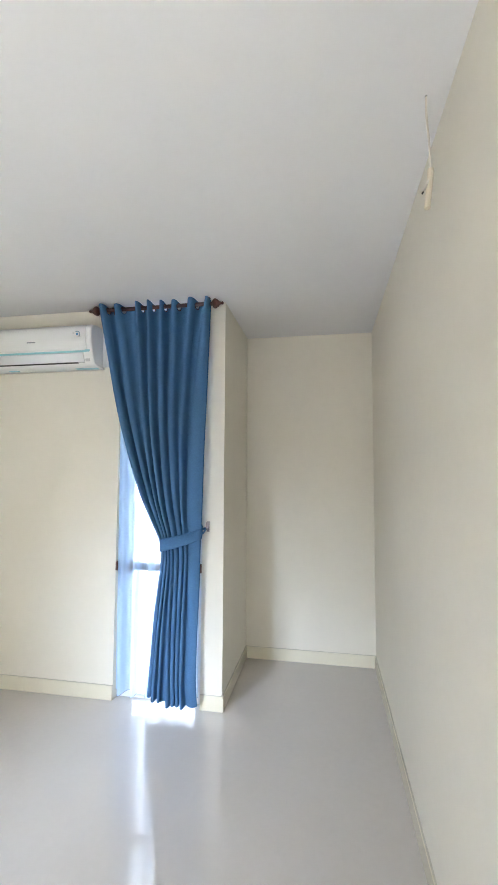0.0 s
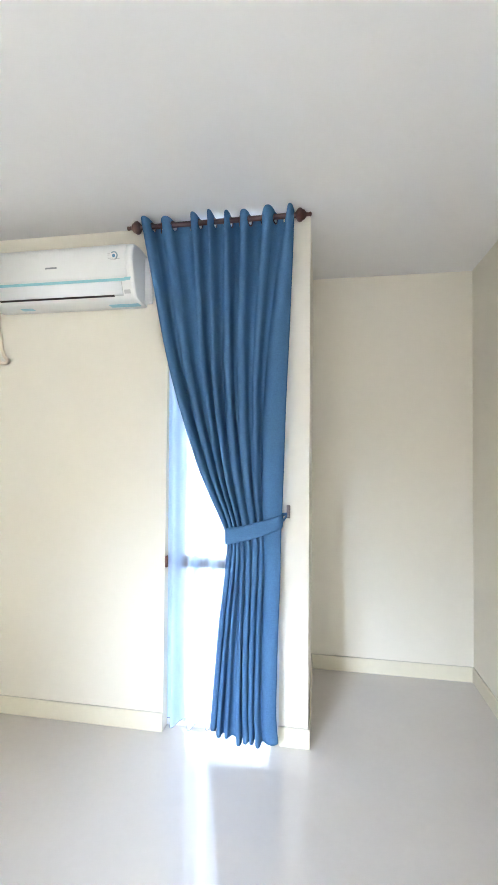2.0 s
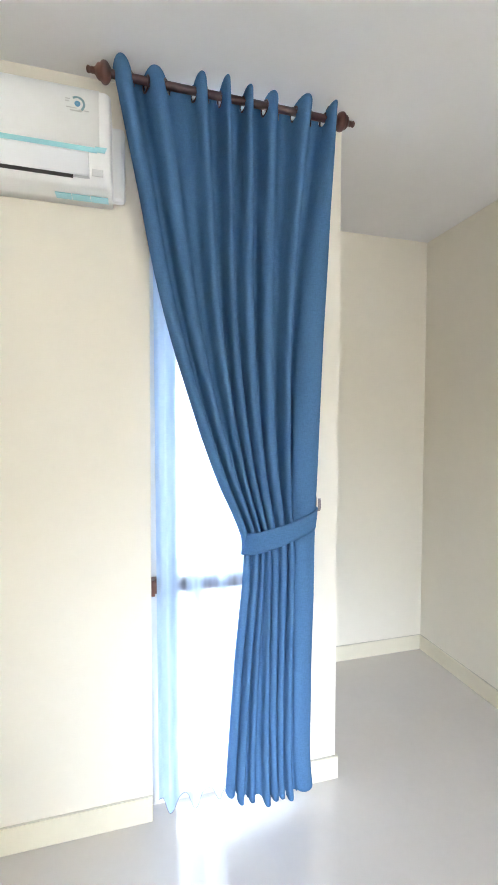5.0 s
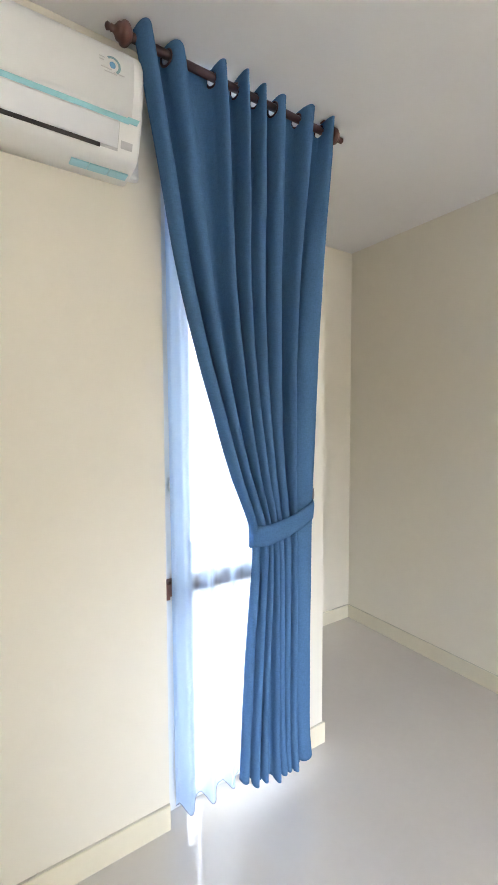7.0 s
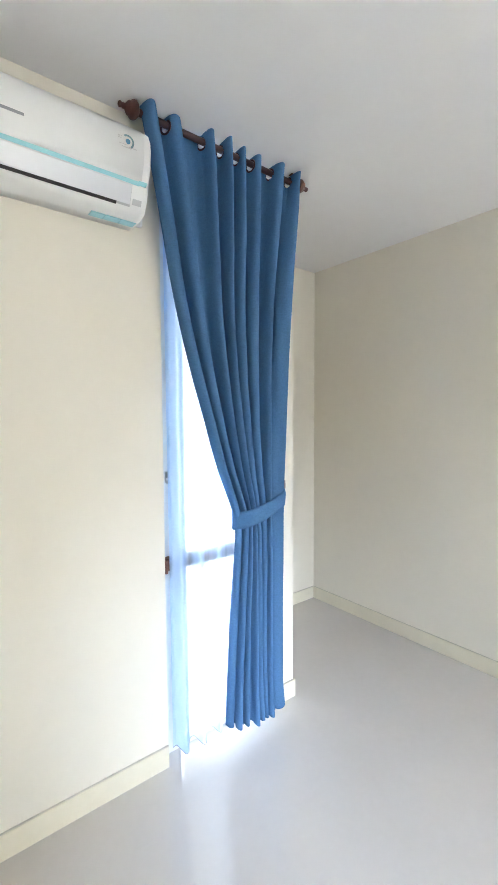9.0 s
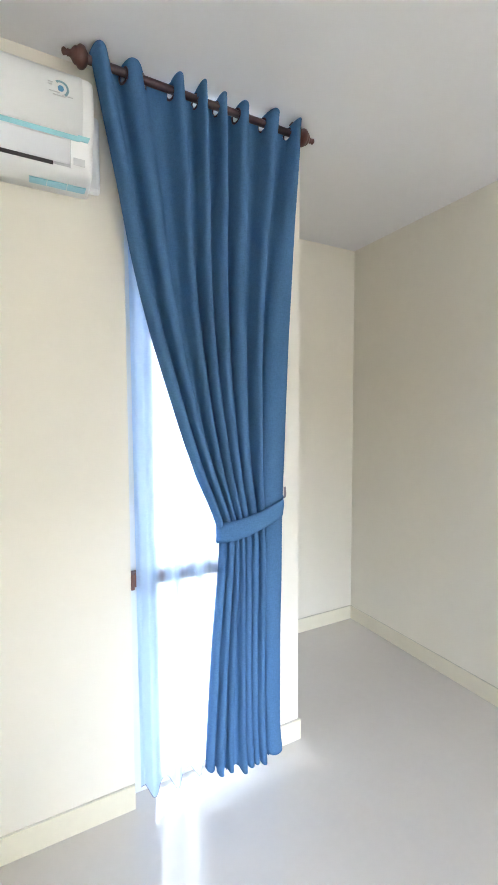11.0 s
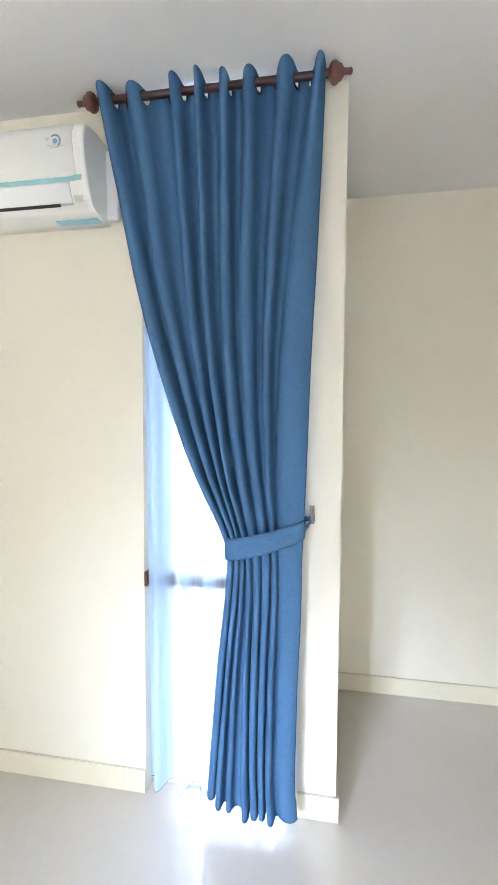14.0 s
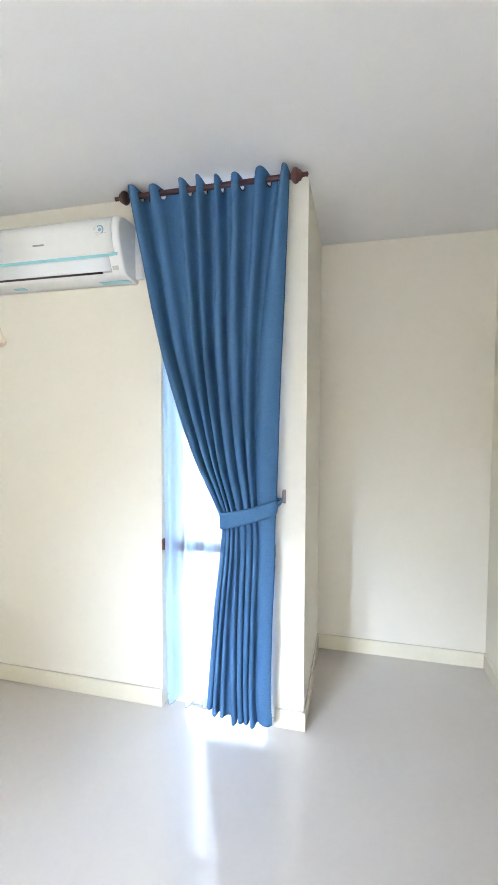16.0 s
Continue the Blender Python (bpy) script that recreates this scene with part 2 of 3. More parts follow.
thing("wall_south", boxes((WEST_X - 0.15, REAR_X0, REAR_Y - 0.15, REAR_Y, 0, CEIL), (REAR_X1, EAST_X, REAR_Y - 0.15, REAR_Y, 0, CEIL),
                          (REAR_X0, REAR_X1, REAR_Y - 0.15, REAR_Y, 0, REAR_Z0), (REAR_X0, REAR_X1, REAR_Y - 0.15, REAR_Y, REAR_Z1, CEIL)),
      PAINT, "cream painted end wall with a narrow window opening", "wall", "structure")


def skirting(along, fixed, a, b, side):
    """A skirting board: tile strip with a thin grout line on top."""
    h, d = 0.097, 0.011
    lo, hi = (fixed - d, fixed) if side < 0 else (fixed, fixed + d)
    rows = (a, b, lo, hi, 0, h) if along == "x" else (lo, hi, a, b, 0, h)
    ob = thing("baseboard", boxes(rows, bevel=0.0025), SKIRT, "low cream tile skirting along the wall foot", "baseboard", "structure")
    g = 0.004
    lo, hi = (fixed - d + g, fixed) if side < 0 else (fixed, fixed + d - g)
    rows = (a, b, lo, hi, h, h + 0.0025) if along == "x" else (lo, hi, a, b, h, h + 0.0025)
    part("grout_line", boxes(rows), GROUT, ob, "thin grey grout line")


skirting("x", 0, WEST_X, JAMB_L, -1)
skirting("x", 0, JAMB_R, 0.011, -1)
skirting("y", 0, 0, BACK_Y - 0.011, 1)
skirting("x", BACK_Y, 0, EAST_X - 0.011, -1)
skirting("y", EAST_X, REAR_Y, BACK_Y, -1)
skirting("y", WEST_X, REAR_Y, -0.011, 1)

# window
win = empty("window_1", (JAMB_L, 0.06, 0), "tall narrow window with white frame and brown crossbar", "window", kind="structure")
FY0, FY1 = 0.062, 0.105
part("window_frame", boxes((JAMB_L, -0.677, FY0, FY1, 0, HEAD), (-0.205, JAMB_R, FY0, FY1, 0, HEAD),
                           (-0.677, -0.205, FY0, FY1, 0, 0.025), (-0.677, -0.205, FY0, FY1, HEAD - 0.02, HEAD), bevel=0.002), WHITEFRAME, win, "white window frame")
part("crossbar", boxes((JAMB_L, JAMB_R, 0.016, 0.056, 0.882, 0.938), (JAMB_L, JAMB_L + 0.014, -0.004, 0.016, 0.879, 0.940), bevel=0.003), BROWN, win, "reddish brown crossbar")
part("latch", boxes((-0.738, -0.729, 0.040, FY0, 1.270, 1.322), (-0.748, -0.729, 0.036, 0.046, 1.288, 1.300), bevel=0.002), WHITEFRAME, win, "small white window latch")
pane = part("pane", boxes((-0.677, -0.205, 0.08, 0.085, 0.025, HEAD - 0.02)), GLASS, win, "clear glass pane")
pane.visible_shadow = False

# outdoors
thing("ground", boxes((-60, 60, BACK_Y + 0.16, 80, -0.25, -0.05)), GROUND, "pale paving outside the window", "ground", "structure")
bm = bmesh.new()
box(bm, -9, 8, 3.5, 3.6, -0.05, 9.0)
thing("backdrop", bm, OUTSIDE, "overexposed white daylight outside the window", "backdrop", "structure")

# ---- blue curtain ----
ROD_Y, ROD_Z = -0.092, 2.716
LEFT = [(2.76, -0.902), (2.37, -0.822), (2.10, -0.770), (1.86, -0.711), (1.56, -0.619), (1.34, -0.540), (1.11, -0.440),
        (1.00, -0.424), (0.60, -0.461), (0.06, -0.502)]
RIGHT = [(2.76, -0.080), (2.2, -0.098), (1.7, -0.118), (1.2, -0.134), (0.9, -0.141), (0.43, -0.154), (0.2, -0.155), (0.06, -0.143)]
# where each fold passes the plane of the rod, as a share of the width: at the rod, at the tie, at the hem
TOP = (0, 0.073, 0.129, 0.218, 0.335, 0.393, 0.451, 0.494, 0.557, 0.600, 0.658, 0.721, 0.802, 0.887, 0.959, 1.0)
TIE = (0, 0.09, 0.12, 0.18, 0.20, 0.25, 0.27, 0.33, 0.355, 0.45, 0.48, 0.575, 0.61, 0.68, 0.71, 1.0)
HEMS = (0, 0.10, 0.115, 0.19, 0.24, 0.31, 0.41, 0.49, 0.505, 0.58, 0.595, 0.66, 0.68, 0.76, 0.81, 1.0)
TIE_Z = 1.08


def drape_point(s, z):
    """s runs 0 to 15 through the folds: even stretches stand forward, odd ones back."""
    k = min(int(s), 14)
    f = s - k
    if z > TIE_Z:
        t = (2.757 - z) / (2.757 - TIE_Z)
        t = max(0.0, min(1.0, t)) ** 1.15
        a, b = TOP, TIE
    else:
        t = (TIE_Z - z) / (TIE_Z - 0.06)
        t = max(0.0, min(1.0, t)) ** 0.8
        a, b = TIE, HEMS
    quick = t ** 0.78 if z > TIE_Z else t
    t0, t1 = (quick if k >= 13 else t), (quick if k >= 12 else t)
    e0 = a[k] * (1 - t0) + b[k] * t0
    e1 = a[k + 1] * (1 - t1) + b[k + 1] * t1
    xl, xr = curve_at(z, LEFT), curve_at(z, RIGHT)
    width = (e1 - e0) * (xr - xl)
    bulge = math.sin(math.pi * f)
    x = xl + (xr - xl) * (e0 + (e1 - e0) * f)
    # folds swell a little past their own edges
    swell = 0.10
    x -= swell * min(width, 0.03) * math.sin(2 * math.pi * f)
    near_tie = math.exp(-((z - TIE_Z) / 0.22) ** 2)
    depth = (0.040 if z > TIE_Z else 0.024) * (1 - 0.4 * near_tie)
    depth *= 1.0 + 0.25 * math.sin(k * 2.3)
    if k == 14:
        # the broad last panel lies almost flat lower down
        flat = max(0.0, min(1.0, (2.6 - z) / 1.2))
        depth *= 1 - 0.45 * flat
    if k % 2 == 1:
        depth *= min(1.0, 0.45 + width / 0.05)
    head = max(0.0, min(1.0, (z - 2.1) / 0.5))
    depth *= 1 + (0.28 if k % 2 == 0 else 0.0) * head
    bulge = bulge ** ((0.75 + 0.25 * head) if k % 2 == 0 else 0.9 + 0.1 * head)
    mid = ROD_Y + 0.018 * max(0.0, min(1.0, (2.6 - z) / 1.3)) - 0.014 * max(0.0, min(1.0, (0.9 - z) / 0.8))
    y = mid - depth * bulge if k % 2 == 0 else mid + depth * 0.9 * bulge
    # the cloth stays clear of the voile behind it
    over = y + 0.054
    if over > 0:
        y = -0.054 + 0.010 * (1 - math.exp(-over / 0.010))
    # low down the free edge turns back towards the window
    y += 0.036 * max(0.0, 1 - s / 2.6) * max(0.0, min(1.0, (1.55 - z) / 0.45))
    n = noise.noise(Vector((x * 5, z * 2.2, k * 1.7)))
    y += 0.004 * n + 0.0016 * noise.noise(Vector((x * 17, z * 7, k * 2.9)))
    x += 0.003 * noise.noise(Vector((k * 3.1 + f, z * 3.0, 4.0)))
    return Vector((x, y, z))


def drape_top(s):
    """The heading dips between the folds."""
    k = min(int(s), 14)
    f = s - k
    b = math.sin(math.pi * f)
    return 2.738 + (0.011 * b if k % 2 == 0 else -0.005 * b)


def drape_hem(s):
    k = min(int(s), 14)
    f = s - k
    base = 0.094 - 0.034 * min(1.0, s / 7.0) + 0.008 * math.sin(k * 1.9)
    return base + (0.0 if k % 2 == 0 else 0.003 * math.sin(math.pi * f)) - (0.006 * math.sin(math.pi * f) if k % 2 == 0 else 0)


PER, ROWS_N = 22, 190
curtain = empty("curtain", (-0.5, ROD_Y, 0.07), "blue woven eyelet curtain gathered aside by a tie-back", "curtain")
bm = bmesh.new()
cols = 15 * PER + 1
grid = []
HOLE = 0.0230
for j in range(cols):
    s = j / PER
    top, hem = drape_top(s), drape_hem(s)
    col = []
    for i in range(ROWS_N + 1):
        v = i / ROWS_N
        # rows are close together in the heading
        w = 0.09 * v / 0.16 if v < 0.16 else 0.09 + (v - 0.16) / 0.84 * 0.91
        z = top + (hem - top) * (w * 0.55 if v < 0.16 else 0.0495 + (w - 0.09) / 0.91 * 0.9505)
        col.append(drape_point(s, z))
    grid.append(col)
# eyelets sit where the cloth crosses the rod
crossings = [PER * k + (1 if k == 0 else 0) for k in range(1, 15)]


def at_rod(j):
    return min(grid[j], key=lambda p: abs(p.z - ROD_Z))


holes = []
for j in crossings:
    c = at_rod(j)
    d = (at_rod(j + 4) - at_rod(j - 4)).normalized()
    holes.append((j, Vector((c.x, c.y, ROD_Z - 0.009)), d))


def in_hole(p, j):
    for jc, c, d in holes:
        if abs(j - jc) < PER // 2 and (p - c).length < HOLE:
            return True
    return False


verts = [[bm.verts.new(p) for p in col] for col in grid]
for j in range(cols - 1):
    for i in range(ROWS_N):
        mid = (grid[j][i] + grid[j + 1][i + 1]) / 2
        if i < 46 and in_hole(mid, j):
            continue
        bm.faces.new((verts[j][i], verts[j + 1][i], verts[j + 1][i + 1], verts[j][i + 1]))
bmesh.ops.delete(bm, geom=[v for v in bm.verts if not v.link_faces], context="VERTS")
cloth = part("drape", bm, BLUE, curtain, smooth=True)
sol = cloth.modifiers.new("thickness", "SOLIDIFY")
sol.thickness, sol.offset = 0.0016, 0.0

for j, c, d in holes:
    across = d.cross(Vector((0, 0, 1))).normalized()
    m = Matrix.Translation(c) @ Matrix((across, d, Vector((0, 0, 1)))).transposed().to_4x4()
    ring = bmesh.new()
    seg, tseg = 26, 8
    loops = []
    for a in range(seg):
        u = 2 * math.pi * a / seg
        loop = []
        for b in range(tseg):
            w = 2 * math.pi * b / tseg
            r = HOLE + 0.0015 + 0.0045 * math.cos(w)
            loop.append(ring.verts.new(m @ Vector((0.0026 * math.sin(w), r * math.cos(u), r * math.sin(u)))))
        loops.append(loop)
    for a in range(seg):
        p, q = loops[a], loops[(a + 1) % seg]
        for b in range(tseg):
            ring.faces.new((p[b], p[(b + 1) % tseg], q[(b + 1) % tseg], q[b]))
    part("eyelet", ring, BRONZE, curtain, "dark bronze eyelet ring", smooth=True)

# tie-back strap: a flat band round the gathered cloth, drawn up to the hook
front = smooth_line([(-0.430, -0.044, 1.068), (-0.424, -0.070, 1.073), (-0.380, -0.112, 1.087), (-0.300, -0.120, 1.110),
                     (-0.210, -0.116, 1.136), (-0.150, -0.098, 1.155), (-0.125, -0.062, 1.170), (-0.109, -0.036, 1.196)], 8)
back = smooth_line([(-0.430, -0.044, 1.068), (-0.424, -0.022, 1.073), (-0.380, -0.012, 1.087), (-0.270, -0.008, 1.125),
                    (-0.150, -0.010, 1.181), (-0.109, -0.030, 1.196)], 8)
for line, nm in ((front, "strap_front"), (back, "strap_back")):
    bm = bmesh.new()
    rows = []
    for i, p in enumerate(line):
        t = i / (len(line) - 1)
        half = 0.044 - 0.009 * min(1, t / 0.8)
        if t > 0.80:
            half = 0.035 - 0.028 * min(1.0, (t - 0.80) / 0.02)
        row = []
        for q in range(7):
            c = q / 6 * 2 - 1
            row.append(bm.verts.new(p + Vector((0, 0.006 * c * c + 0.0015 * math.sin(t * 25 + q), half * c + 0.002 * math.sin(t * 11)))))
        rows.append(row)
    for a, b in zip(rows, rows[1:]):
        for q in range(6):
            bm.faces.new((a[q], a[q + 1], b[q + 1], b[q]))
    st = part(nm, bm, BLUE, curtain, "blue cloth tie-back strap", smooth=True)
    so = st.modifiers.new("thickness", "SOLIDIFY")
    so.thickness, so.offset = 0.004, 0.0

# rod with turned ends
rod = empty("curtain_rod", (-0.49, ROD_Y, ROD_Z), "dark red-brown turned wooden curtain rod below the ceiling", "curtain rod")
part("pole", lathe([(0, 0.0135), (0.84, 0.0135)], Matrix.Translation((-0.908, ROD_Y, ROD_Z))), RODWOOD, rod, smooth=True)
KNOB = [(-0.022, 0.016), (-0.018, 0.022), (-0.013, 0.029), (-0.006, 0.033), (0.001, 0.0335), (0.007, 0.031), (0.011, 0.026), (0.014, 0.0245), (0.018, 0.0245),
        (0.022, 0.021), (0.027, 0.014), (0.031, 0.010), (0.035, 0.0095), (0.039, 0.011), (0.042, 0.008), (0.046, 0.010), (0.051, 0.0115), (0.055, 0.008), (0.057, 0.004)]
part("finial", lathe(KNOB, Matrix.Translation((-0.049, ROD_Y, ROD_Z))), WOOD, rod, "turned wooden end knob", smooth=True)
part("finial", lathe(KNOB, Matrix.Translation((-0.925, ROD_Y, ROD_Z)) @ Matrix.Rotation(math.pi, 4, "Z")), WOOD, rod, "turned wooden end knob", smooth=True)
for x in (-0.872, -0.098):
    part("bracket", boxes((x - 0.005, x + 0.005, ROD_Y - 0.005, ROD_Y + 0.005, ROD_Z + 0.008, CEIL), (x - 0.012, x + 0.012, ROD_Y - 0.012, ROD_Y + 0.012, CEIL - 0.004, CEIL), bevel=0.001),
         WOOD, rod, "short wooden ceiling bracket")

# hook for the tie-back
hook = empty("tieback_hook", (-0.106, 0, 1.2), "dull bronze curtain tie-back hook on the wall", "hook")
part("plate", boxes((-0.116, -0.098, -0.005, 0, 1.168, 1.238), bevel=0.002), STEEL, hook)
part("prong", tube(smooth_line([(-0.107, -0.004, 1.184), (-0.107, -0.025, 1.182), (-0.107, -0.042, 1.19), (-0.107, -0.046, 1.21), (-0.107, -0.044, 1.236)], 6), 0.0035), STEEL, hook, smooth=True)
part("prong", tube(smooth_line([(-0.099, -0.004, 1.184), (-0.099, -0.025, 1.182), (-0.099, -0.040, 1.19), (-0.099, -0.043, 1.21), (-0.101, -0.042, 1.236)], 6), 0.0025), STEEL, hook, smooth=True)

# ---- sheer curtain ----
sheer = empty("sheer_curtain", (-0.48, -0.03, 0.06), "thin white voile curtain over the window, lit from outside", "curtain")
bm = bmesh.new()
BACK0, PITCH, SX0, SX1 = -0.653, 0.102, -0.768, -0.16
NC, NR = 300, 60
hem_line = []
grid = []
for j in range(NC + 1):
    x = SX0 + (SX1 - SX0) * j / NC
    ph = (x - BACK0) / PITCH
    q = ph - math.floor(ph)
    k = math.floor(ph)
    # slow run to the back of the fold, quick return to the front
    saw = (0.5 - 0.5 * math.cos(math.pi * (q - 0.22) / 0.78)) if q > 0.22 else (0.5 + 0.5 * math.cos(math.pi * q / 0.22))
    col = []
    for i in range(NR + 1):
        v = i / NR
        lift = 0.058 + 0.020 * saw + 0.012 * noise.noise(Vector((k * 2.7, 1.0, 0)))
        z = 2.722 + (lift - 2.722) * v
        spread = 0.75 + 0.35 * v
        y = -0.021 + 0.020 * (saw * 2 - 1) * spread
        y = min(y, -0.001)
        y *= 1 - 0.65 * max(0.0, min(1.0, (x + 0.56) / 0.08)) * max(0.0, min(1.0, (1.7 - z) / 0.5))
        xx = x + 0.006 * math.sin(6.28 * q) + 0.004 * noise.noise(Vector((x * 9, z * 1.4, 2.0)))
        # the free edge drifts inward towards the hem
        xx = max(xx, SX0) + 0.016 * v * max(0.0, 1 - (x - SX0) / 0.2)
        col.append(Vector((xx, y - (0.05 * max(0, v - 0.7) * (1 - saw) if x < -0.52 else 0), z)))
    grid.append(col)
    hem_line.append(col[-1])
verts = [[bm.verts.new(p) for p in col] for col in grid]
for j in range(NC):
    for i in range(NR):
        bm.faces.new((verts[j][i], verts[j + 1][i], verts[j + 1][i + 1], verts[j][i + 1]))
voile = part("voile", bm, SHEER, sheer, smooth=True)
openness = voile.data.attributes.new("openness", "FLOAT", "POINT")
for v in voile.data.vertices:
    ph = (v.co.x - BACK0) / PITCH
    fold = 0.5 + 0.5 * math.cos(2 * math.pi * ph)
    fine = noise.noise(Vector((v.co.x * 60, v.co.z * 0.5, 3.0)))
    gathered = max(0.0, min(1.0, (v.co.x + 0.690) / 0.025))
    openness.data[v.index].value = max(0.03, (0.14 + 0.38 * fold + 0.26 * fine) * gathered)
part("hem", tube(hem_line[::2], 0.0014, 6), HEM, sheer, "fine grey-blue hem edge", smooth=True)
part("rail", boxes((-0.79, -0.15, -0.034, -0.026, 2.718, 2.730)), WHITEFRAME, sheer, "thin white curtain rail")
for x in (-0.775, -0.17):
    part("clip", boxes((x - 0.006, x + 0.006, -0.032, -0.026, 2.730, CEIL)), WHITEFRAME, sheer)

# ---- air conditioner ----
AX0, AX1 = -1.795, -0.903
SIDE = [(-0.0, 2.602), (-0.12, 2.602), (-0.165, 2.594), (-0.19, 2.578), (-0.203, 2.552), (-0.206, 2.52), (-0.200, 2.47), (-0.188, 2.437),
        (-0.176, 2.40), (-0.160, 2.358), (-0.140, 2.324), (-0.112, 2.314), (-0.05, 2.309), (-0.0, 2.309)]


def face_y(z):
    t = [(b, a) for a, b in SIDE[2:12]]
    return curve_at(z, t)


ac = empty("air_conditioner", ((AX0 + AX1) / 2, 0, 2.31), "white wall-mounted split air conditioner with pale blue protective film", "air conditioner")
bm = bmesh.new()
rings = []
N_END = 8
xs = []
for i in range(N_END + 1):
    a = math.pi / 2 * i / N_END
    xs.append((AX0 + 0.022 * (1 - math.cos(a)), 1 - math.sin(a)))
xs += [(AX0 + AX1 - x, s) for x, s in xs[::-1]]
for x, inset in xs:
    ring = []
    for y, z in SIDE:
        cy, cz = -0.07, 2.455
        f = 1 - 0.14 * inset
        ring.append(bm.verts.new((x, min(0.0, cy + (y - cy) * f) if y < 0 else 0.0, cz + (z - cz) * (1 - 0.035 * inset))))
    rings.append(ring)
for p, q in zip(rings, rings[1:]):
    for i in range(len(SIDE)):
        k = (i + 1) % len(SIDE)
        bm.faces.new((p[i], p[k], q[k], q[i]))
bm.faces.new(rings[0])
bm.faces.new(rings[-1])
part("body", bm, PLASTIC, ac, smooth=True)
part("back_plate", boxes((AX0 - 0.02, AX1 + 0.043, -0.030, 0, 2.325, 2.585), bevel=0.014), PLASTIC, ac, "white mounting back plate")


def on_face(x0, x1, z0, z1, off, thick=0.002, steps=10, skew=0.0):
    """A thin sheet that follows the front of the unit."""
    bm = bmesh.new()
    a, b = [], []
    for i in range(steps + 1):
        z = z0 + (z1 - z0) * i / steps
        y = face_y(z)
        sh = skew * i / steps
        a.append([bm.verts.new((x + sh, y - off, z)) for x in (x0, x1)])
        b.append([bm.verts.new((x + sh, y - off + thick, z)) for x in (x0, x1)])
    for i in range(steps):
        bm.faces.new((a[i][0], a[i][1], a[i + 1][1], a[i + 1][0]))
        bm.faces.new((b[i][0], b[i][1], b[i + 1][1], b[i + 1][0]))
        for k in (0, 1):
            bm.faces.new((a[i][k], a[i + 1][k], b[i + 1][k], b[i][k]))
    for i in (0, steps):
        bm.faces.new((a[i][0], a[i][1], b[i][1], b[i][0]))
    return bm


part("front_panel", on_face(AX0 + 0.032, AX1 - 0.034, 2.409, 2.588, 0.004, 0.006), PLASTIC, ac, smooth=True)
part("flap", on_face(AX0 + 0.075, -0.972, 2.335, 2.396, 0.005, 0.006), FLAP, ac, "bright white air flap", smooth=True)
# the shade in the gaps round the flap is painted as grey sheets
part("flap_gap_shade", on_face(AX0 + 0.075, -0.970, 2.330, 2.335, 0.0015), GREYLABEL_SHADE, ac, "grey strip painted as the shade in the flap gap")
part("flap_gap_shade", on_face(-0.972, -0.9695, 2.330, 2.397, 0.0015), GREYLABEL_SHADE, ac, "grey strip painted as the shade in the flap gap")
part("air_slot", on_face(AX0 + 0.10, -1.020, 2.3265, 2.3345, 0.0045), DARK, ac, "dark air outlet slot")
part("film_strip", on_face(AX0 + 0.01, -0.945, 2.396, 2.409, 0.0055), TAPE, ac, "pale blue protective film strip")
part("film_tab", on_face(-0.955, -0.921, 2.398, 2.412, 0.0065, skew=0.006), TAPE, ac, "pale blue protective film tab")
# film under the unit
for x0, x1 in ((-1.085, -1.035), (-1.033, -0.975), (-0.973, -0.917)):
    bm = bmesh.new()
    box(bm, x0, x1, -0.082, -0.045, 2.3055, 2.3085)
    part("film_strip", bm, PALETAPE, ac, "pale blue protective film strip")
part("film_strip", boxes((-1.62, -1.55, -0.085, -0.055, 2.3055, 2.3085)), PALETAPE, ac, "pale blue protective film strip")
# maker's mark and printed stickers
part("badge", on_face(-1.388, -1.322, 2.470, 2.478, 0.0050, 0.001, 3), INK, ac, "small grey badge")


def disc_on_face(cx, cz, r0, r1, a0, a1, off):
    bm = bmesh.new()
    n = 24
    rows = []
    for i in range(n + 1):
        a = radians(a0 + (a1 - a0) * i / n)
        rows.append([bm.verts.new((cx + r * math.cos(a), face_y(cz + r * math.sin(a)) - off, cz + r * math.sin(a))) for r in (r0, r1)])
    for p, q in zip(rows, rows[1:]):
        bm.faces.new((p[0], p[1], q[1], q[0]))
    return bm


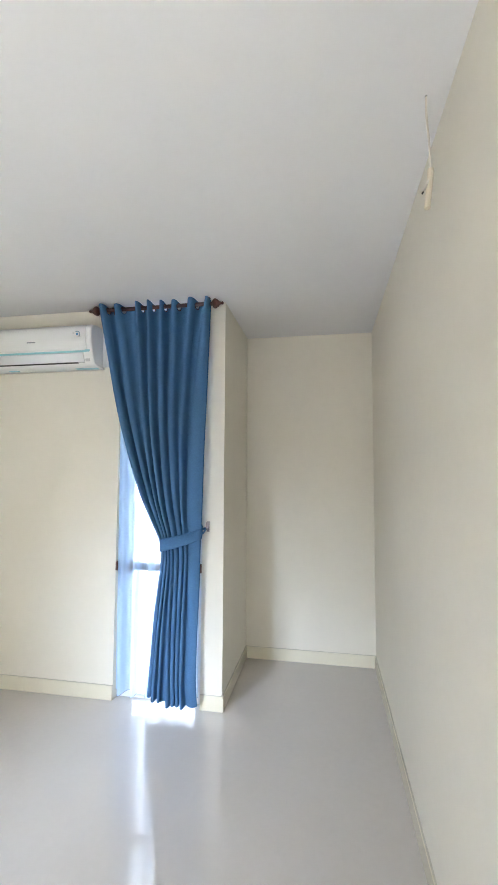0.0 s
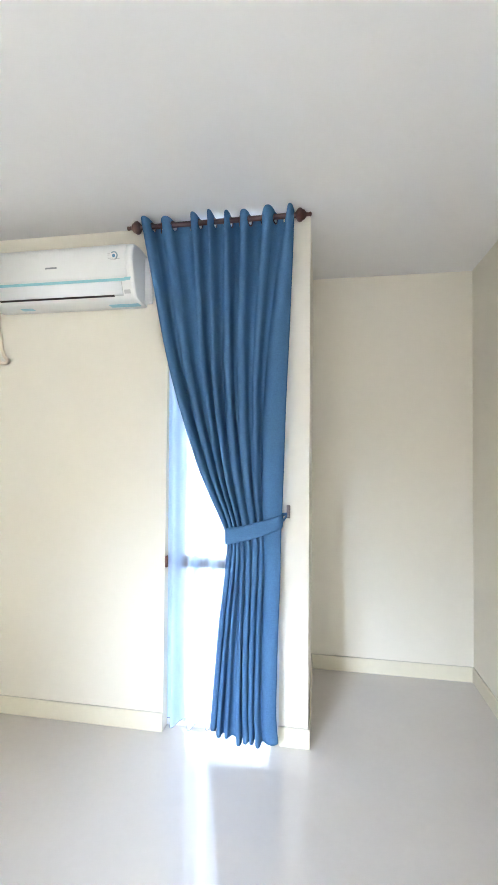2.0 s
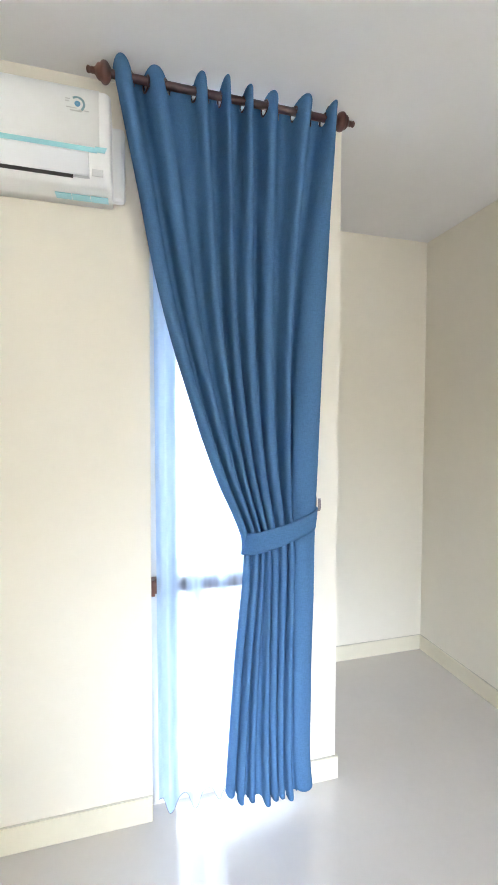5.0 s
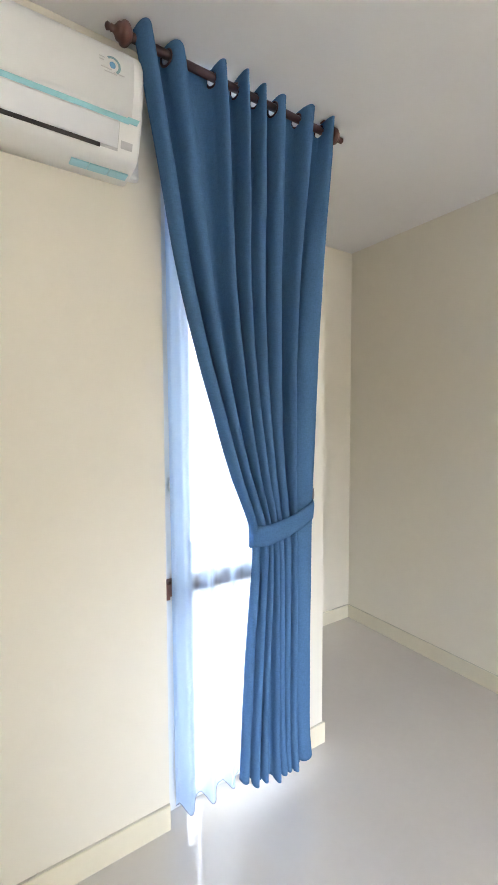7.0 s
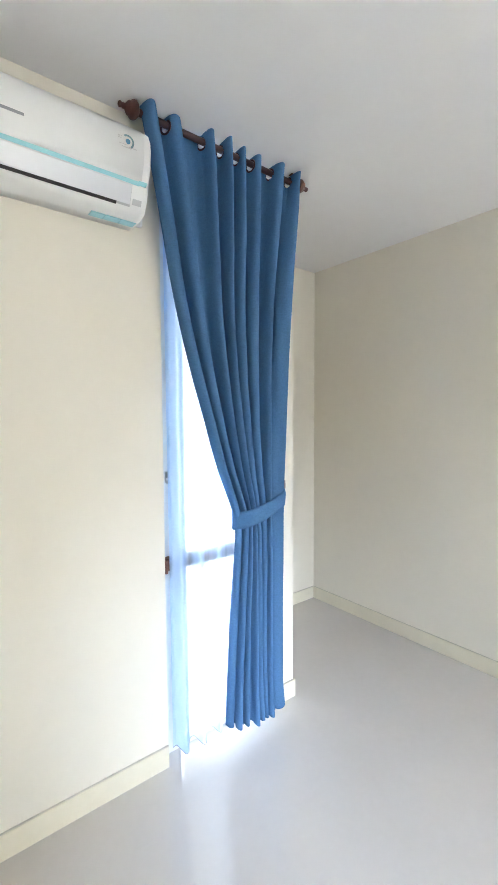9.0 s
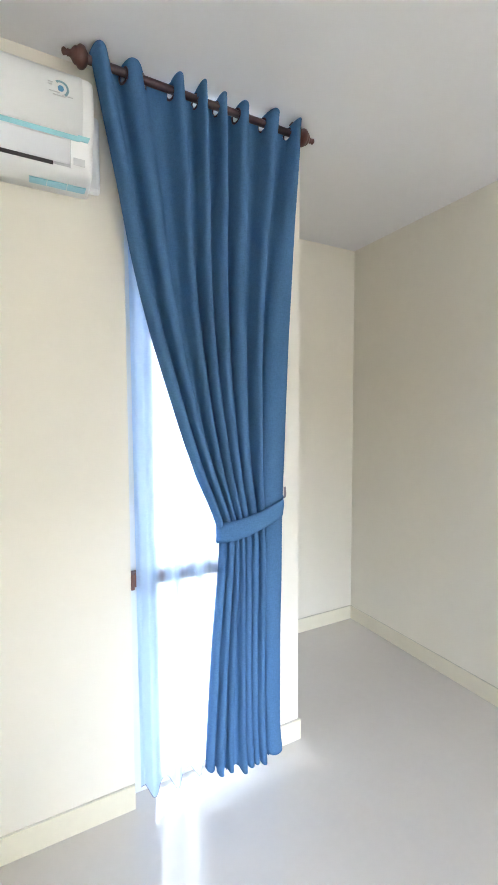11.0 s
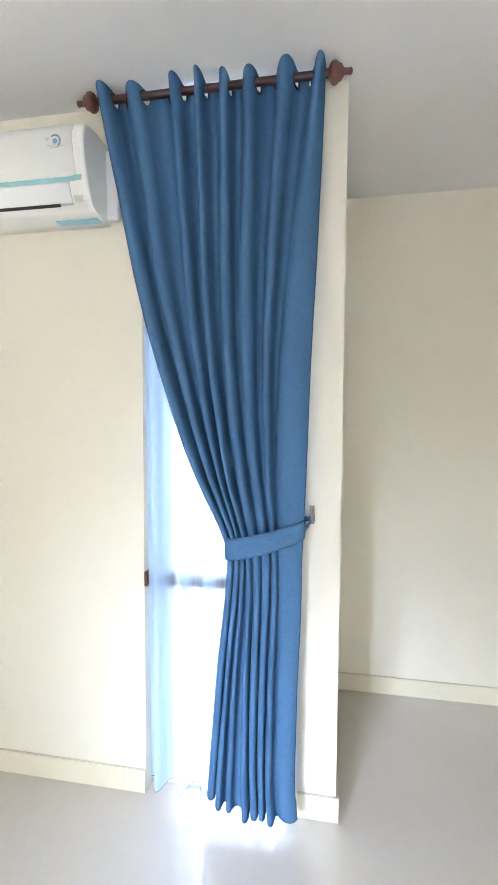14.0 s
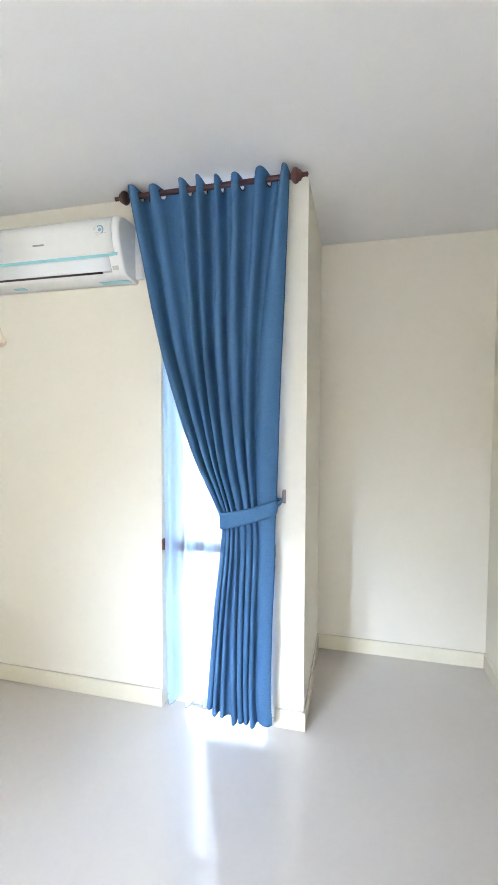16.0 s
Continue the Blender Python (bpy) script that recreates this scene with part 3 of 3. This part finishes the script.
part("dial_arc", disc_on_face(-0.998, 2.516, 0.016, 0.0225, -55, 130, 0.0056), TEALINK, ac, "teal printed arc")
part("dial_dot", disc_on_face(-0.998, 2.516, 0.0003, 0.0085, 0, 360, 0.0056), BLUEINK, ac, "blue printed dot")
for i, (x0, x1, z) in enumerate(((-1.033, -1.019, 2.526), (-1.033, -1.021, 2.519), (-1.030, -1.000, 2.502), (-0.995, -0.965, 2.498), (-1.020, -0.985, 2.4945))):
    part("print_bar", on_face(x0, x1, z, z + 0.0028, 0.0054, 0.0006, 2), FAINT, ac, "grey printed bar")
part("grey_sticker", on_face(-0.962, -0.928, 2.338, 2.356, 0.0014, 0.001, 4), GREYLABEL_SHADE, ac, "small grey sticker")
for x0, x1, z in ((-1.395, -1.375, 2.327), (-1.365, -1.345, 2.330)):
    part("print_bar", on_face(x0, x1, z, z + 0.003, 0.0014, 0.001, 2), GREYLABEL_SHADE, ac, "grey printed bar")

# cables
thing("power_cable", tube(smooth_line([(-1.80, -0.03, 2.34), (-1.815, -0.018, 2.24), (-1.80, -0.011, 2.14), (-1.78, -0.011, 2.07), (-1.755, -0.011, 2.035), (-1.78, -0.011, 2.02),
                                  (-1.86, -0.011, 2.03), (-1.95, -0.011, 2.05)], 8), 0.010), BEIGECABLE, "beige power cable hanging beside the air conditioner", "cable", smooth=True)
wire = empty("ceiling_cable", (1.0, -1.5, CEIL), "loose white lamp cable hanging from the ceiling", "cable")
part("cord", tube(smooth_line([(1.003, -1.505, CEIL + 0.004), (1.004, -1.50, 2.70), (1.012, -1.49, 2.62), (1.016, -1.485, 2.54), (1.008, -1.485, 2.49), (0.992, -1.49, 2.455)], 8), 0.0034), CABLE, wire, smooth=True)
part("cord", tube(smooth_line([(1.016, -1.487, 2.53), (1.014, -1.48, 2.49), (1.010, -1.475, 2.45), (1.006, -1.475, 2.41)], 8), 0.0095), BEIGECABLE, wire, "beige taped cable end", smooth=True)
part("bare_tip", tube([(0.992, -1.49, 2.455), (0.988, -1.491, 2.449)], 0.0026), DARK, wire, "dark wire tip")
part("ceiling_hole", lathe([(0, 0.004), (0.002, 0.004)], Matrix.Translation((1.003, -1.505, CEIL - 0.002)) @ Matrix.Rotation(-math.pi / 2, 4, "Y"), 12), DARK, wire, "dark drill hole")
